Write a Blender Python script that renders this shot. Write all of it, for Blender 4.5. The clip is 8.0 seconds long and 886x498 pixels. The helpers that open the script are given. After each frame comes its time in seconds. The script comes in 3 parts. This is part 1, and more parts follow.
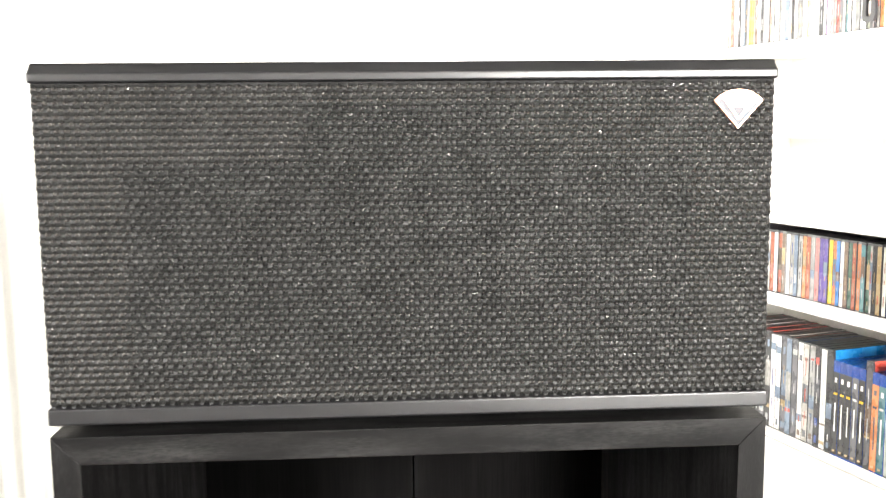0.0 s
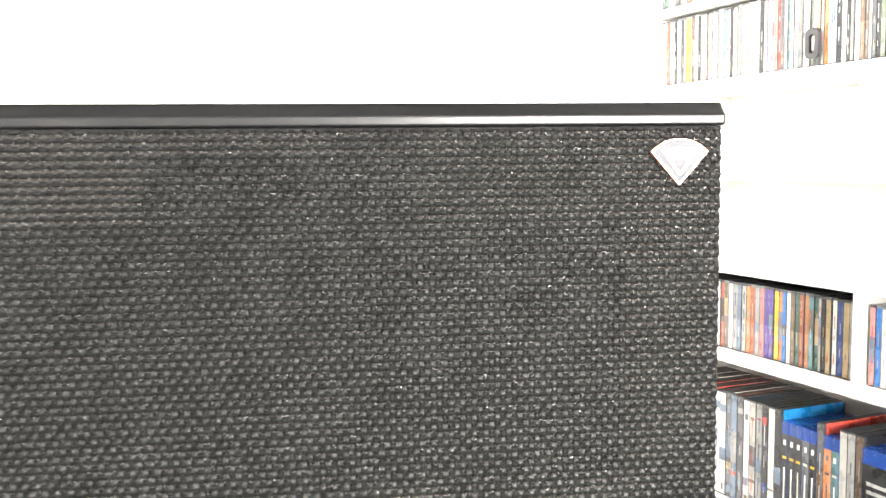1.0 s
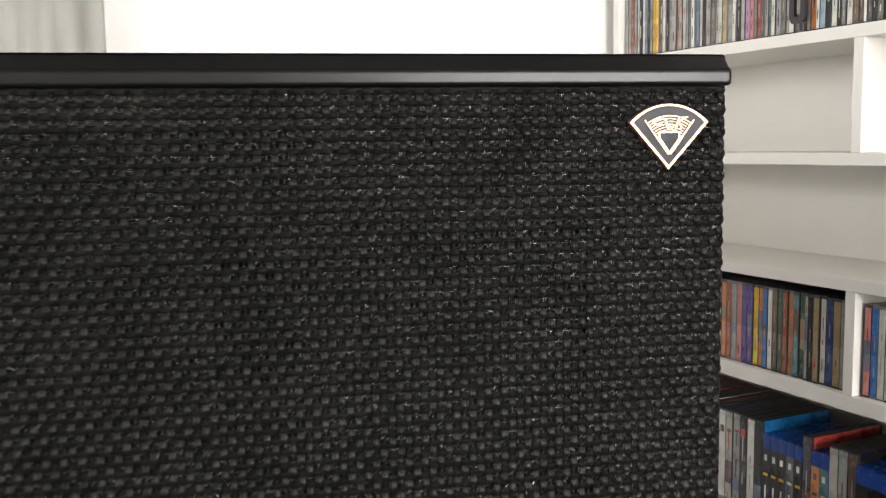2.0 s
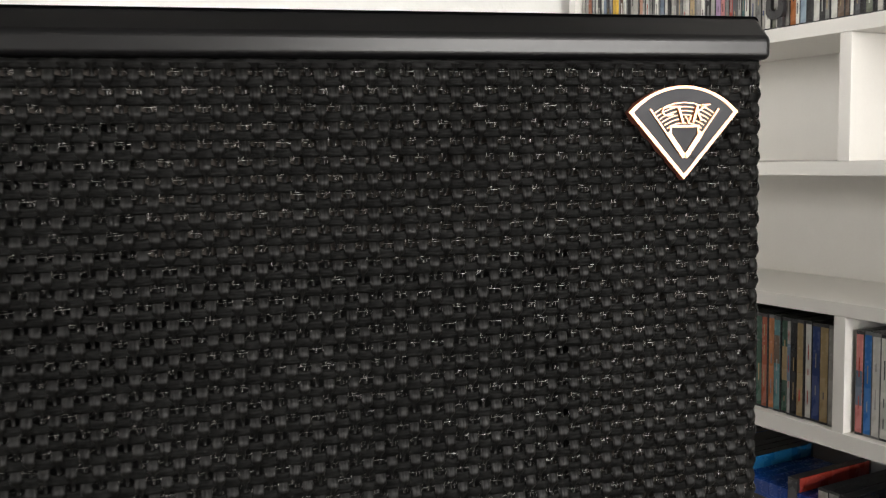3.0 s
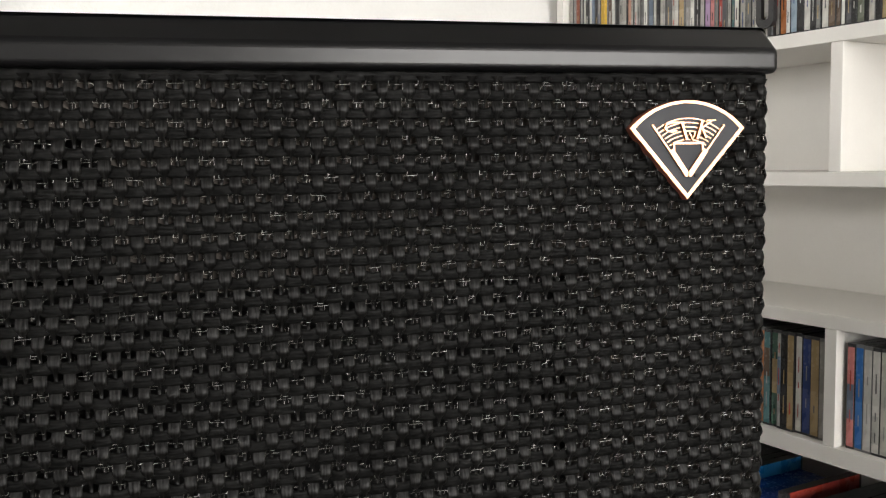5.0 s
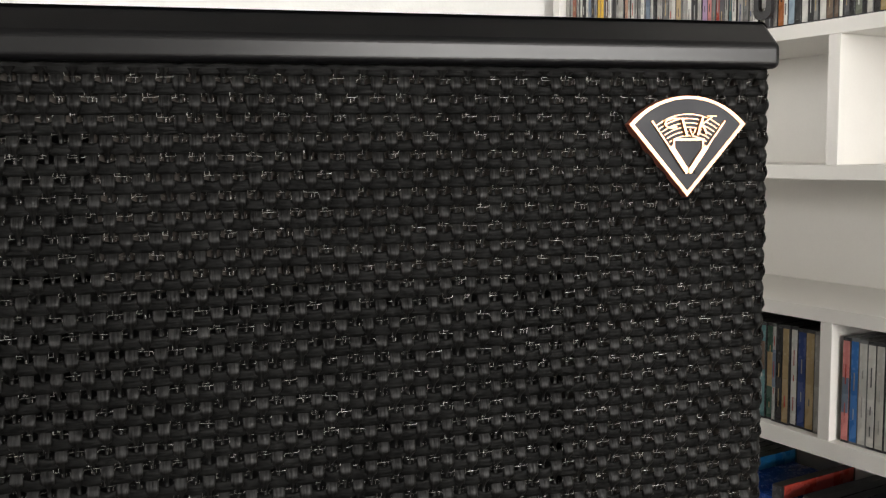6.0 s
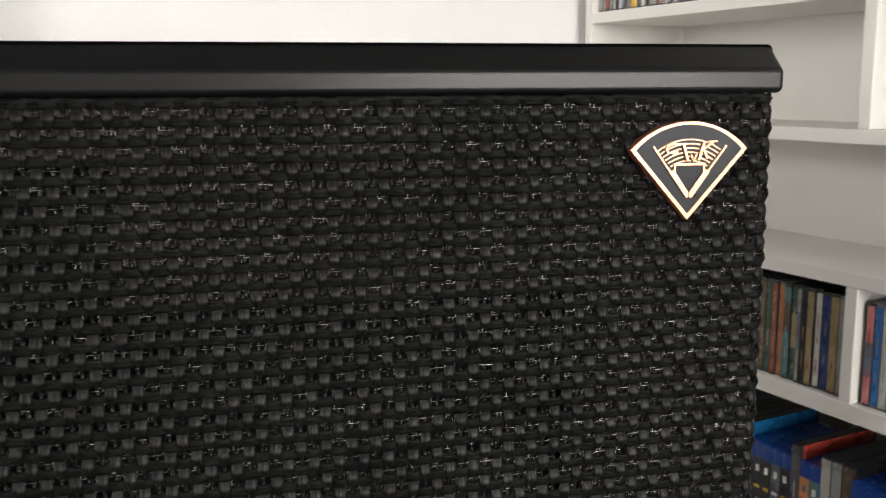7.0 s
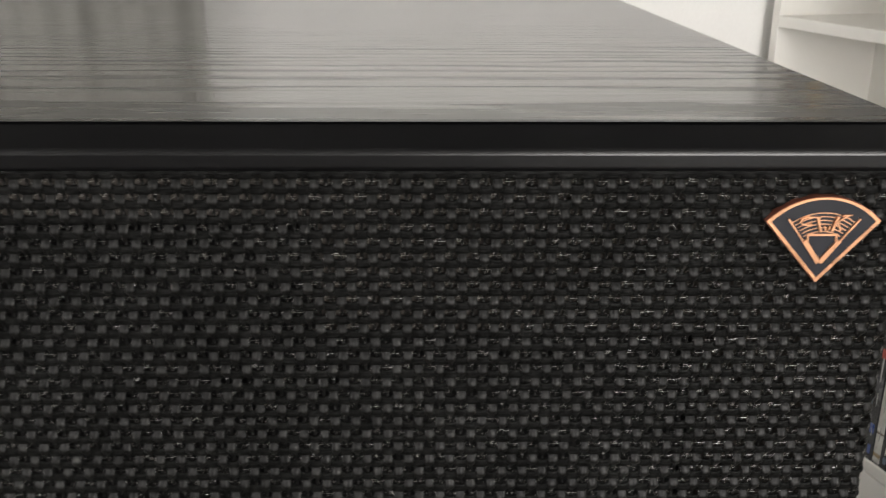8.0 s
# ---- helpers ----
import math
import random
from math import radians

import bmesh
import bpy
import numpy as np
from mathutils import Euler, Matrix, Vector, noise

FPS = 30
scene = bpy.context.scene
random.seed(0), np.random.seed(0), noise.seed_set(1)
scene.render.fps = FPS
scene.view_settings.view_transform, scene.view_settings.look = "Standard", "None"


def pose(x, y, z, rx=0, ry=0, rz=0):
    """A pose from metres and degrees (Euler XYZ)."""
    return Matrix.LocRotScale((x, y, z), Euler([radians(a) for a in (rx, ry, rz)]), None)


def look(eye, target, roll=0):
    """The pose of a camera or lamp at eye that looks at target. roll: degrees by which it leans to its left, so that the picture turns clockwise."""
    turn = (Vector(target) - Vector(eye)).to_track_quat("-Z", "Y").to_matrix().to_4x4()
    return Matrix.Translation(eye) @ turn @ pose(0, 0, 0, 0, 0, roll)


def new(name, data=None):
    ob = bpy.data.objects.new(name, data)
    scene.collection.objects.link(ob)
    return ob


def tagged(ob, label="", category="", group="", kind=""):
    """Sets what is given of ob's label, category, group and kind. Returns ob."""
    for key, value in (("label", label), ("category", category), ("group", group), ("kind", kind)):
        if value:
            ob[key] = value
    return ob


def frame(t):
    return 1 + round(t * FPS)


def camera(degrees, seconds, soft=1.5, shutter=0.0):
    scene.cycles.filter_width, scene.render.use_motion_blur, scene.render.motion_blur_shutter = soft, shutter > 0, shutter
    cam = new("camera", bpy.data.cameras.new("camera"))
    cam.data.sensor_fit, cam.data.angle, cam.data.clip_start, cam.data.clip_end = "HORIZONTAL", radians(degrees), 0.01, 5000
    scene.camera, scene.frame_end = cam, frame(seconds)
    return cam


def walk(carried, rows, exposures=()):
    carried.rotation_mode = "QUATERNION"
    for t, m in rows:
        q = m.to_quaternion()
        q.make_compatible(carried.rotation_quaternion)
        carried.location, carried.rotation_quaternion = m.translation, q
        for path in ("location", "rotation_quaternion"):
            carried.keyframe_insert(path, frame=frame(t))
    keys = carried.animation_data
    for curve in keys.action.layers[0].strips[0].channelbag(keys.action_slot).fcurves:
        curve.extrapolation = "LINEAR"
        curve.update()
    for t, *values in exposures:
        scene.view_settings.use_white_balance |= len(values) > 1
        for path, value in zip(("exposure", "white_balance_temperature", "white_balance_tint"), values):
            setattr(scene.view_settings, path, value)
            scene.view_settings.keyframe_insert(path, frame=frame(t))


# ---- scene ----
cam = camera(50.8, 8.0, soft=1.25, shutter=0.4)
PATH = [
    (0, (-0.022, -0.793, 0.934), (0.097, 1.187, 0.682), -0.6),
    (0.5, (0.0, -0.734, 0.943), (0.166, 1.247, 0.726), -0.6),
    (1, (0.03, -0.646, 0.951), (0.274, 1.33, 0.766), -0.6),
    (1.5, (0.056, -0.564, 0.948), (0.353, 1.403, 0.742), -0.3),
    (1.7, (0.068, -0.522, 0.947), (0.376, 1.441, 0.721), -0.5),
    (2.8, (0.116, -0.336, 0.944), (0.532, 1.612, 0.759), -1.1),
    (3, (0.121, -0.316, 0.942), (0.557, 1.626, 0.75), -1.1),
    (3.5, (0.127, -0.297, 0.946), (0.587, 1.64, 0.761), -1.2),
    (4, (0.125, -0.294, 0.945), (0.592, 1.643, 0.77), -1.3),
    (4.5, (0.124, -0.295, 0.946), (0.592, 1.642, 0.768), -1.2),
    (4.7, (0.124, -0.296, 0.946), (0.591, 1.641, 0.767), -1.1),
    (5.8, (0.123, -0.297, 0.947), (0.599, 1.636, 0.753), -0.5),
    (6, (0.125, -0.291, 0.948), (0.603, 1.64, 0.746), -0.7),
    (6.5, (0.128, -0.287, 0.953), (0.599, 1.643, 0.718), -0.7),
    (7, (0.133, -0.301, 0.977), (0.533, 1.629, 0.638), -0.3),
    (7.4, (0.154, -0.316, 1.001), (0.376, 1.619, 0.547), -0.1),
    (7.5, (0.152, -0.317, 1.013), (0.36, 1.608, 0.514), 0.4),
    (7.7, (0.147, -0.329, 1.039), (0.257, 1.586, 0.472), 0.6),
    (7.8, (0.142, -0.332, 1.046), (0.212, 1.576, 0.453), 0.2),
    (8, (0.134, -0.333, 1.058), (0.162, 1.567, 0.394), 0.2),
]
EXPOSURES = [(0, 2.77), (0.8, 2.77), (1.2, 2.55), (1.5, 1.48), (1.7, 0.85), (2.2, 0.2), (2.8, 0.0), (8.0, 0.0)]
walk(cam, [(t, look(eye, target, roll)) for t, eye, target, roll in PATH], EXPOSURES)
WINDOW, DAY, DAY_COLOR = (-1.25, 0.12, 0.7, 1.95), 88, (1.0, 0.965, 0.92)
# added opening in the west wall, only there to fill the bookcase with light
FILL_WINDOW, FILL_POWER = (1.0, 2.6, 1.0, 2.1), 51
CURTAIN_EDGE = -0.82
WARP, WEFT = 0.00410, 0.00565
BASE_N = 0.0
WEFT_W, WARP_W, WARP_A = 0.355, 0.31, 0.00100

# ---- world and light ----
world = bpy.data.worlds.new("world")
scene.world = world
world.use_nodes = True
world.node_tree.nodes["Background"].inputs[0].default_value = (0.9, 0.95, 1.0, 1)
world.node_tree.nodes["Background"].inputs[1].default_value = 0.15


# ---- materials ----
def mat(name, color, rough=0.5, metal=0.0, grain=0.0, scale=60.0, bump=0.0, stretch=(1, 1, 1), spec=0.5, coat=0.0, vary=0.0, fine=6.0, span=0.3, rv=0.06):
    """A principled material with two scales of mottling and a fine relief, in object space."""
    m = bpy.data.materials.new(name)
    m.use_nodes = True
    nt = m.node_tree
    p = nt.nodes["Principled BSDF"]
    p.inputs["Roughness"].default_value = rough
    p.inputs["Metallic"].default_value = metal
    p.inputs["Specular IOR Level"].default_value = spec
    p.inputs["Coat Weight"].default_value = coat
    tex = nt.nodes.new("ShaderNodeTexCoord")
    mp = nt.nodes.new("ShaderNodeMapping")
    mp.inputs["Scale"].default_value = stretch
    nt.links.new(tex.outputs["Object"], mp.inputs[0])
    big = nt.nodes.new("ShaderNodeTexNoise")
    big.inputs["Scale"].default_value = scale
    big.inputs["Detail"].default_value = 4
    small = nt.nodes.new("ShaderNodeTexNoise")
    small.inputs["Scale"].default_value = scale * fine
    small.inputs["Detail"].default_value = 3
    for n in (big, small):
        nt.links.new(mp.outputs[0], n.inputs["Vector"])
    mix = nt.nodes.new("ShaderNodeMath")
    mix.operation = "ADD"
    nt.links.new(big.outputs[0], mix.inputs[0])
    nt.links.new(small.outputs[0], mix.inputs[1])
    ramp = nt.nodes.new("ShaderNodeMapRange")
    ramp.inputs[1].default_value, ramp.inputs[2].default_value = 1 - span, 1 + span
    ramp.inputs[3].default_value, ramp.inputs[4].default_value = 1 - grain, 1 + grain
    nt.links.new(mix.outputs[0], ramp.inputs[0])
    mul = nt.nodes.new("ShaderNodeVectorMath")
    mul.operation = "SCALE"
    mul.inputs[0].default_value = color[:3]
    last = ramp.outputs[0]
    if vary:
        info = nt.nodes.new("ShaderNodeObjectInfo")
        r2 = nt.nodes.new("ShaderNodeMapRange")
        r2.inputs[3].default_value, r2.inputs[4].default_value = 1 - vary, 1 + vary
        nt.links.new(info.outputs["Random"], r2.inputs[0])
        m2 = nt.nodes.new("ShaderNodeMath")
        m2.operation = "MULTIPLY"
        nt.links.new(last, m2.inputs[0])
        nt.links.new(r2.outputs[0], m2.inputs[1])
        last = m2.outputs[0]
    nt.links.new(last, mul.inputs["Scale"])
    nt.links.new(mul.outputs[0], p.inputs["Base Color"])
    rr = nt.nodes.new("ShaderNodeMapRange")
    rr.inputs[1].default_value, rr.inputs[2].default_value = 0.7, 1.3
    rr.inputs[3].default_value, rr.inputs[4].default_value = max(0.02, rough - rv), min(1, rough + rv)
    nt.links.new(mix.outputs[0], rr.inputs[0])
    nt.links.new(rr.outputs[0], p.inputs["Roughness"])
    if bump:
        b = nt.nodes.new("ShaderNodeBump")
        b.inputs["Strength"].default_value = 1.0
        b.inputs["Distance"].default_value = bump
        nt.links.new(mix.outputs[0], b.inputs["Height"])
        nt.links.new(b.outputs[0], p.inputs["Normal"])
    return m


def ash(name, base, streak, rough, spec=0.5, across=False):
    """Black-stained ash: open pores in wavy cathedral lines along x."""
    m = bpy.data.materials.new(name)
    m.use_nodes = True
    nt = m.node_tree
    p = nt.nodes["Principled BSDF"]
    p.inputs["Specular IOR Level"].default_value = spec
    tex = nt.nodes.new("ShaderNodeTexCoord")
    mp = nt.nodes.new("ShaderNodeMapping")
    mp.inputs["Scale"].default_value = (7, 0.55, 7) if across else (0.55, 7, 7)
    nt.links.new(tex.outputs["Object"], mp.inputs[0])
    wave = nt.nodes.new("ShaderNodeTexWave")
    wave.wave_type, wave.rings_direction = "RINGS", "SPHERICAL"
    wave.inputs["Scale"].default_value = 21.0
    wave.inputs["Distortion"].default_value = 4.0
    wave.inputs["Detail"].default_value = 3
    wave.inputs["Detail Scale"].default_value = 0.8
    nt.links.new(mp.outputs[0], wave.inputs[0])
    mp2 = nt.nodes.new("ShaderNodeMapping")
    mp2.inputs["Scale"].default_value = (700, 9, 9) if across else (9, 700, 700)
    nt.links.new(tex.outputs["Object"], mp2.inputs[0])
    pores = nt.nodes.new("ShaderNodeTexNoise")
    pores.inputs["Scale"].default_value = 1.0
    pores.inputs["Detail"].default_value = 4
    nt.links.new(mp2.outputs[0], pores.inputs[0])
    add = nt.nodes.new("ShaderNodeMath")
    add.operation = "MULTIPLY"
    nt.links.new(wave.outputs[1], add.inputs[0])
    nt.links.new(pores.outputs[0], add.inputs[1])
    ramp = nt.nodes.new("ShaderNodeValToRGB")
    ramp.color_ramp.elements[0].position, ramp.color_ramp.elements[1].position = 0.12, 0.42
    ramp.color_ramp.elements[0].color = (*streak, 1)
    ramp.color_ramp.elements[1].color = (*base, 1)
    nt.links.new(add.outputs[0], ramp.inputs[0])
    nt.links.new(ramp.outputs[0], p.inputs["Base Color"])
    rr = nt.nodes.new("ShaderNodeMapRange")
    rr.inputs[1].default_value, rr.inputs[2].default_value = 0.03, 0.22
    rr.inputs[3].default_value, rr.inputs[4].default_value = rough + 0.14, rough
    nt.links.new(add.outputs[0], rr.inputs[0])
    nt.links.new(rr.outputs[0], p.inputs["Roughness"])
    b = nt.nodes.new("ShaderNodeBump")
    b.inputs["Distance"].default_value = 0.0003
    b.inputs["Strength"].default_value = 0.5
    nt.links.new(add.outputs[0], b.inputs["Height"])
    nt.links.new(b.outputs[0], p.inputs["Normal"])
    return m


def stained(name, base, fleck, stretch):
    """Black-stained ash with short open pores along the grain and soft broad figure."""
    m = bpy.data.materials.new(name)
    m.use_nodes = True
    nt = m.node_tree
    p = nt.nodes["Principled BSDF"]
    p.inputs["Specular IOR Level"].default_value = 0.06
    tex = nt.nodes.new("ShaderNodeTexCoord")
    outs = []
    for k, detail in ((1.0, 2), (0.06, 3)):
        mp = nt.nodes.new("ShaderNodeMapping")
        mp.inputs["Scale"].default_value = [q * k for q in stretch]
        nt.links.new(tex.outputs["Object"], mp.inputs[0])
        n = nt.nodes.new("ShaderNodeTexNoise")
        n.inputs["Scale"].default_value = 1.0
        n.inputs["Detail"].default_value = detail
        n.inputs["Distortion"].default_value = 0.6
        nt.links.new(mp.outputs[0], n.inputs[0])
        outs.append(n.outputs[0])
    mul = nt.nodes.new("ShaderNodeMath")
    mul.operation = "MULTIPLY"
    nt.links.new(outs[0], mul.inputs[0])
    nt.links.new(outs[1], mul.inputs[1])
    ramp = nt.nodes.new("ShaderNodeValToRGB")
    ramp.color_ramp.elements[0].position, ramp.color_ramp.elements[1].position = 0.20, 0.42
    ramp.color_ramp.elements[0].color = (*base, 1)
    ramp.color_ramp.elements[1].color = (*fleck, 1)
    nt.links.new(mul.outputs[0], ramp.inputs[0])
    nt.links.new(ramp.outputs[0], p.inputs["Base Color"])
    rr = nt.nodes.new("ShaderNodeMapRange")
    rr.inputs[1].default_value, rr.inputs[2].default_value = 0.15, 0.4
    rr.inputs[3].default_value, rr.inputs[4].default_value = 0.48, 0.34
    nt.links.new(mul.outputs[0], rr.inputs[0])
    nt.links.new(rr.outputs[0], p.inputs["Roughness"])
    b = nt.nodes.new("ShaderNodeBump")
    b.inputs["Distance"].default_value = 0.0002
    b.inputs["Strength"].default_value = 0.5
    nt.links.new(mul.outputs[0], b.inputs["Height"])
    nt.links.new(b.outputs[0], p.inputs["Normal"])
    return m


def yarn(name, color, rough, spec, fibre):
    """Loose spun yarn: fine fibres along its run, and floats that catch more or less of the light."""
    m = bpy.data.materials.new(name)
    m.use_nodes = True
    nt = m.node_tree
    p = nt.nodes["Principled BSDF"]
    p.inputs["Roughness"].default_value = rough
    tex = nt.nodes.new("ShaderNodeTexCoord")
    tones = []
    for stretch, detail, lo, hi in ((fibre, 3, 0.5, 1.5), ((230, 1, 230), 2, 0.85, 1.15), ((26, 1, 26), 2, 0.85, 1.15)):
        mp = nt.nodes.new("ShaderNodeMapping")
        mp.inputs["Scale"].default_value = stretch
        nt.links.new(tex.outputs["Object"], mp.inputs[0])
        n = nt.nodes.new("ShaderNodeTexNoise")
        n.inputs["Scale"].default_value = 1.0
        n.inputs["Detail"].default_value = detail
        nt.links.new(mp.outputs[0], n.inputs["Vector"])
        r = nt.nodes.new("ShaderNodeMapRange")
        r.inputs[1].default_value, r.inputs[2].default_value = 0.32, 0.68
        r.inputs[3].default_value, r.inputs[4].default_value = lo, hi
        nt.links.new(n.outputs[0], r.inputs[0])
        tones.append((n, r))
    last = tones[0][1].outputs[0]
    for n, r in tones[1:]:
        k = nt.nodes.new("ShaderNodeMath")
        k.operation = "MULTIPLY"
        nt.links.new(last, k.inputs[0])
        nt.links.new(r.outputs[0], k.inputs[1])
        last = k.outputs[0]
    mul = nt.nodes.new("ShaderNodeVectorMath")
    mul.operation = "SCALE"
    mul.inputs[0].default_value = color
    nt.links.new(last, mul.inputs["Scale"])
    nt.links.new(mul.outputs[0], p.inputs["Base Color"])
    gloss = nt.nodes.new("ShaderNodeMath")
    gloss.operation = "MULTIPLY"
    gloss.inputs[1].default_value = spec
    nt.links.new(last, gloss.inputs[0])
    nt.links.new(gloss.outputs[0], p.inputs["Specular IOR Level"])
    b = nt.nodes.new("ShaderNodeBump")
    b.inputs["Distance"].default_value = 0.00018
    b.inputs["Strength"].default_value = 1.0
    nt.links.new(tones[0][0].outputs[0], b.inputs["Height"])
    nt.links.new(b.outputs[0], p.inputs["Normal"])
    return m


M_WALL = mat("wall_paint", (0.80, 0.79, 0.77), 0.9, grain=0.02, scale=9, bump=0.0004, fine=25)
# ceiling and floor stay out of view; their dark tones cut bounced light
M_CEIL = mat("ceiling_paint", (0.20, 0.195, 0.185), 0.95, grain=0.02, scale=8, bump=0.0004, fine=20)
M_FLOOR = mat("floor_laminate", (0.045, 0.035, 0.028), 0.45, grain=0.25, scale=5, stretch=(1, 8, 1))
M_SHELF = mat("white_melamine", (0.775, 0.755, 0.715), 0.42, grain=0.015, scale=30, bump=0.00003, fine=12)
M_CURTAIN = mat("curtain_cloth", (0.335, 0.328, 0.305), 0.95, grain=0.06, scale=40, bump=0.0004, stretch=(1, 1, 0.3), spec=0.1, fine=20)
M_ASH = ash("black_ash_top", (0.022, 0.021, 0.020), (0.004, 0.004, 0.004), 0.17, spec=0.75)
M_ASH_V = stained("black_ash_board", (0.0016, 0.0015, 0.0015), (0.0105, 0.0102, 0.010), (130, 1100, 1100))
M_ASH_U = stained("black_ash_upright", (0.0016, 0.0015, 0.0015), (0.0105, 0.0102, 0.010), (1100, 1100, 130))
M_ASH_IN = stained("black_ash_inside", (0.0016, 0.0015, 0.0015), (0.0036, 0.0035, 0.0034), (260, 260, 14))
M_TRIM = mat("satin_black_lacquer", (0.0022, 0.0022, 0.0026), 0.29, grain=0.0, scale=8, fine=9, spec=0.30, rv=0.012)
M_BLACK = mat("matt_black_board", (0.008, 0.008, 0.008), 0.85, grain=0.2, scale=50)
M_BAFFLE = mat("brown_fibreboard", (0.028, 0.0225, 0.018), 0.85, grain=0.15, scale=120)
M_YARN = yarn("black_yarn", (0.0033, 0.0033, 0.0031), 0.55, 0.064, (150, 1, 1500))
M_YARN_V = yarn("charcoal_yarn", (0.0040, 0.0039, 0.0037), 0.46, 0.185, (1500, 1, 150))
# silvery metal thread; noise in its colour paints glints along each strand
M_FIL = mat("silvery_thread", (0.28, 0.275, 0.262), 0.36, metal=1.0, grain=0.9, scale=330, fine=3, span=0.12)
M_COPPER = mat("polished_copper", (0.56, 0.29, 0.165), 0.33, metal=1.0, grain=0.04, scale=300)
M_COPPER_D = mat("dark_copper_side", (0.16, 0.050, 0.030), 0.5, metal=0.35, grain=0.1, scale=300)
M_ENAMEL = mat("black_enamel", (0.012, 0.012, 0.016), 0.40, grain=0.05, scale=100, spec=0.19)
M_TRAY = mat("dark_case_plastic", (0.035, 0.035, 0.037), 0.25, grain=0.1, scale=80)
M_CLEARCASE = mat("grey_case_plastic", (0.16, 0.16, 0.16), 0.22, grain=0.1, scale=80)
M_BLUECASE = mat("blue_case_plastic", (0.008, 0.045, 0.24), 0.25, grain=0.08, scale=60)
M_DVDBLACK = mat("black_case_plastic", (0.020, 0.020, 0.022), 0.32, grain=0.1, scale=60)
M_SKY = bpy.data.materials.new("sky_glow")
M_SKY.use_nodes = True
M_SKY.node_tree.nodes["Principled BSDF"].inputs["Emission Color"].default_value = (0.95, 0.98, 1, 1)
M_SKY.node_tree.nodes["Principled BSDF"].inputs["Emission Strength"].default_value = 3.0
PAPER = {}


def paper(rgb):
    """Printed paper behind clear plastic, in one ink colour with slight print mottling."""
    key = tuple(rgb)
    if key not in PAPER:
        PAPER[key] = mat("printed_paper", rgb, 0.28, grain=0.22, scale=22, stretch=(1, 1, 1), vary=0.18, fine=3)
    return PAPER[key]


# ---- mesh helpers ----
def box(bm, x0, x1, y0, y1, z0, z1, bevel=0.0):
    vs = [bm.verts.new(c) for c in ((x0, y0, z0), (x1, y0, z0), (x1, y1, z0), (x0, y1, z0), (x0, y0, z1), (x1, y0, z1), (x1, y1, z1), (x0, y1, z1))]
    fs = [bm.faces.new([vs[i] for i in q]) for q in ((3, 2, 1, 0), (4, 5, 6, 7), (0, 1, 5, 4), (1, 2, 6, 5), (2, 3, 7, 6), (3, 0, 4, 7))]
    if bevel:
        es = list({e for f in fs for e in f.edges})
        bmesh.ops.bevel(bm, geom=es, offset=bevel, segments=2, profile=0.5, affect="EDGES")
    return bm


def prism(bm, pts, y0, y1, bevel=0.0):
    """A plate with the outline pts in x, z and the faces at y0 and y1."""
    a = [bm.verts.new((x, y0, z)) for x, z in pts]
    b = [bm.verts.new((x, y1, z)) for x, z in pts]
    n = len(pts)
    fs = [bm.faces.new(a), bm.faces.new(b[::-1])]
    fs += [bm.faces.new((a[i], b[i], b[(i + 1) % n], a[(i + 1) % n])) for i in range(n)]
    if bevel:
        bmesh.ops.bevel(bm, geom=list(fs[0].edges), offset=bevel, segments=2, profile=0.5, affect="EDGES")
    bmesh.ops.recalc_face_normals(bm, faces=bm.faces)
    return bm


def mesh_of(name, bm, material, smooth=False):
    me = bpy.data.meshes.new(name)
    bm.normal_update()
    bm.to_mesh(me)
    bm.free()
    me.materials.append(material)
    if smooth:
        for f in me.polygons:
            f.use_smooth = True
    return me


def part(name, bm, material, parent=None, label="", smooth=False):
    ob = new(name, mesh_of(name, bm, material, smooth))
    if parent:
        ob.parent = parent
    return tagged(ob, label)


def thing(name, m, label, category, group="", kind=""):
    ob = new(name)
    ob.matrix_basis = m
    ob.empty_display_size = 0.05
    return tagged(ob, label, category, group, kind)


def B(*a, **k):
    return box(bmesh.new(), *a, **k)


# ---- the room: its walls run 16 degrees off the loudspeaker's axes ----
ROOM = pose(0.780, 0.606, 0, 0, 0, -74)
U0, U1, N0, N1, HIGH = -0.523, 3.4, -3.6, 0.20, 2.5


def setting(name, bm, material, label, kind="structure"):
    ob = part(name, bm, material)
    ob.matrix_basis = ROOM
    return tagged(ob, label, name.split("_")[0], kind=kind)


setting("floor", B(U0 - 0.1, U1 + 0.1, N0 - 0.1, N1 + 0.1, -0.1, 0), M_FLOOR, "dark brown wood laminate floor of the room")
setting("ceiling", B(U0 - 0.1, U1 + 0.1, N0 - 0.1, N1 + 0.1, HIGH, HIGH + 0.1), M_CEIL, "plain grey painted ceiling")
setting("wall_north", B(U0 - 0.1, U0, N0 - 0.1, N1 + 0.1, 0, HIGH), M_WALL, "white painted wall behind the loudspeaker")
setting("wall_east", B(U0, U1, N1, N1 + 0.1, 0, HIGH), M_WALL, "white painted wall behind the bookcase")
WN0, WN1, WZ0, WZ1 = WINDOW
bm = bmesh.new()
for a in ((N0 - 0.1, WN0, 0, HIGH), (WN1, N1 + 0.1, 0, HIGH), (WN0, WN1, 0, WZ0), (WN0, WN1, WZ1, HIGH)):
    box(bm, U1, U1 + 0.14, a[0], a[1], a[2], a[3])
setting("wall_south", bm, M_WALL, "white painted wall with a window")
bm = bmesh.new()
VU0, VU1, VZ0, VZ1 = FILL_WINDOW
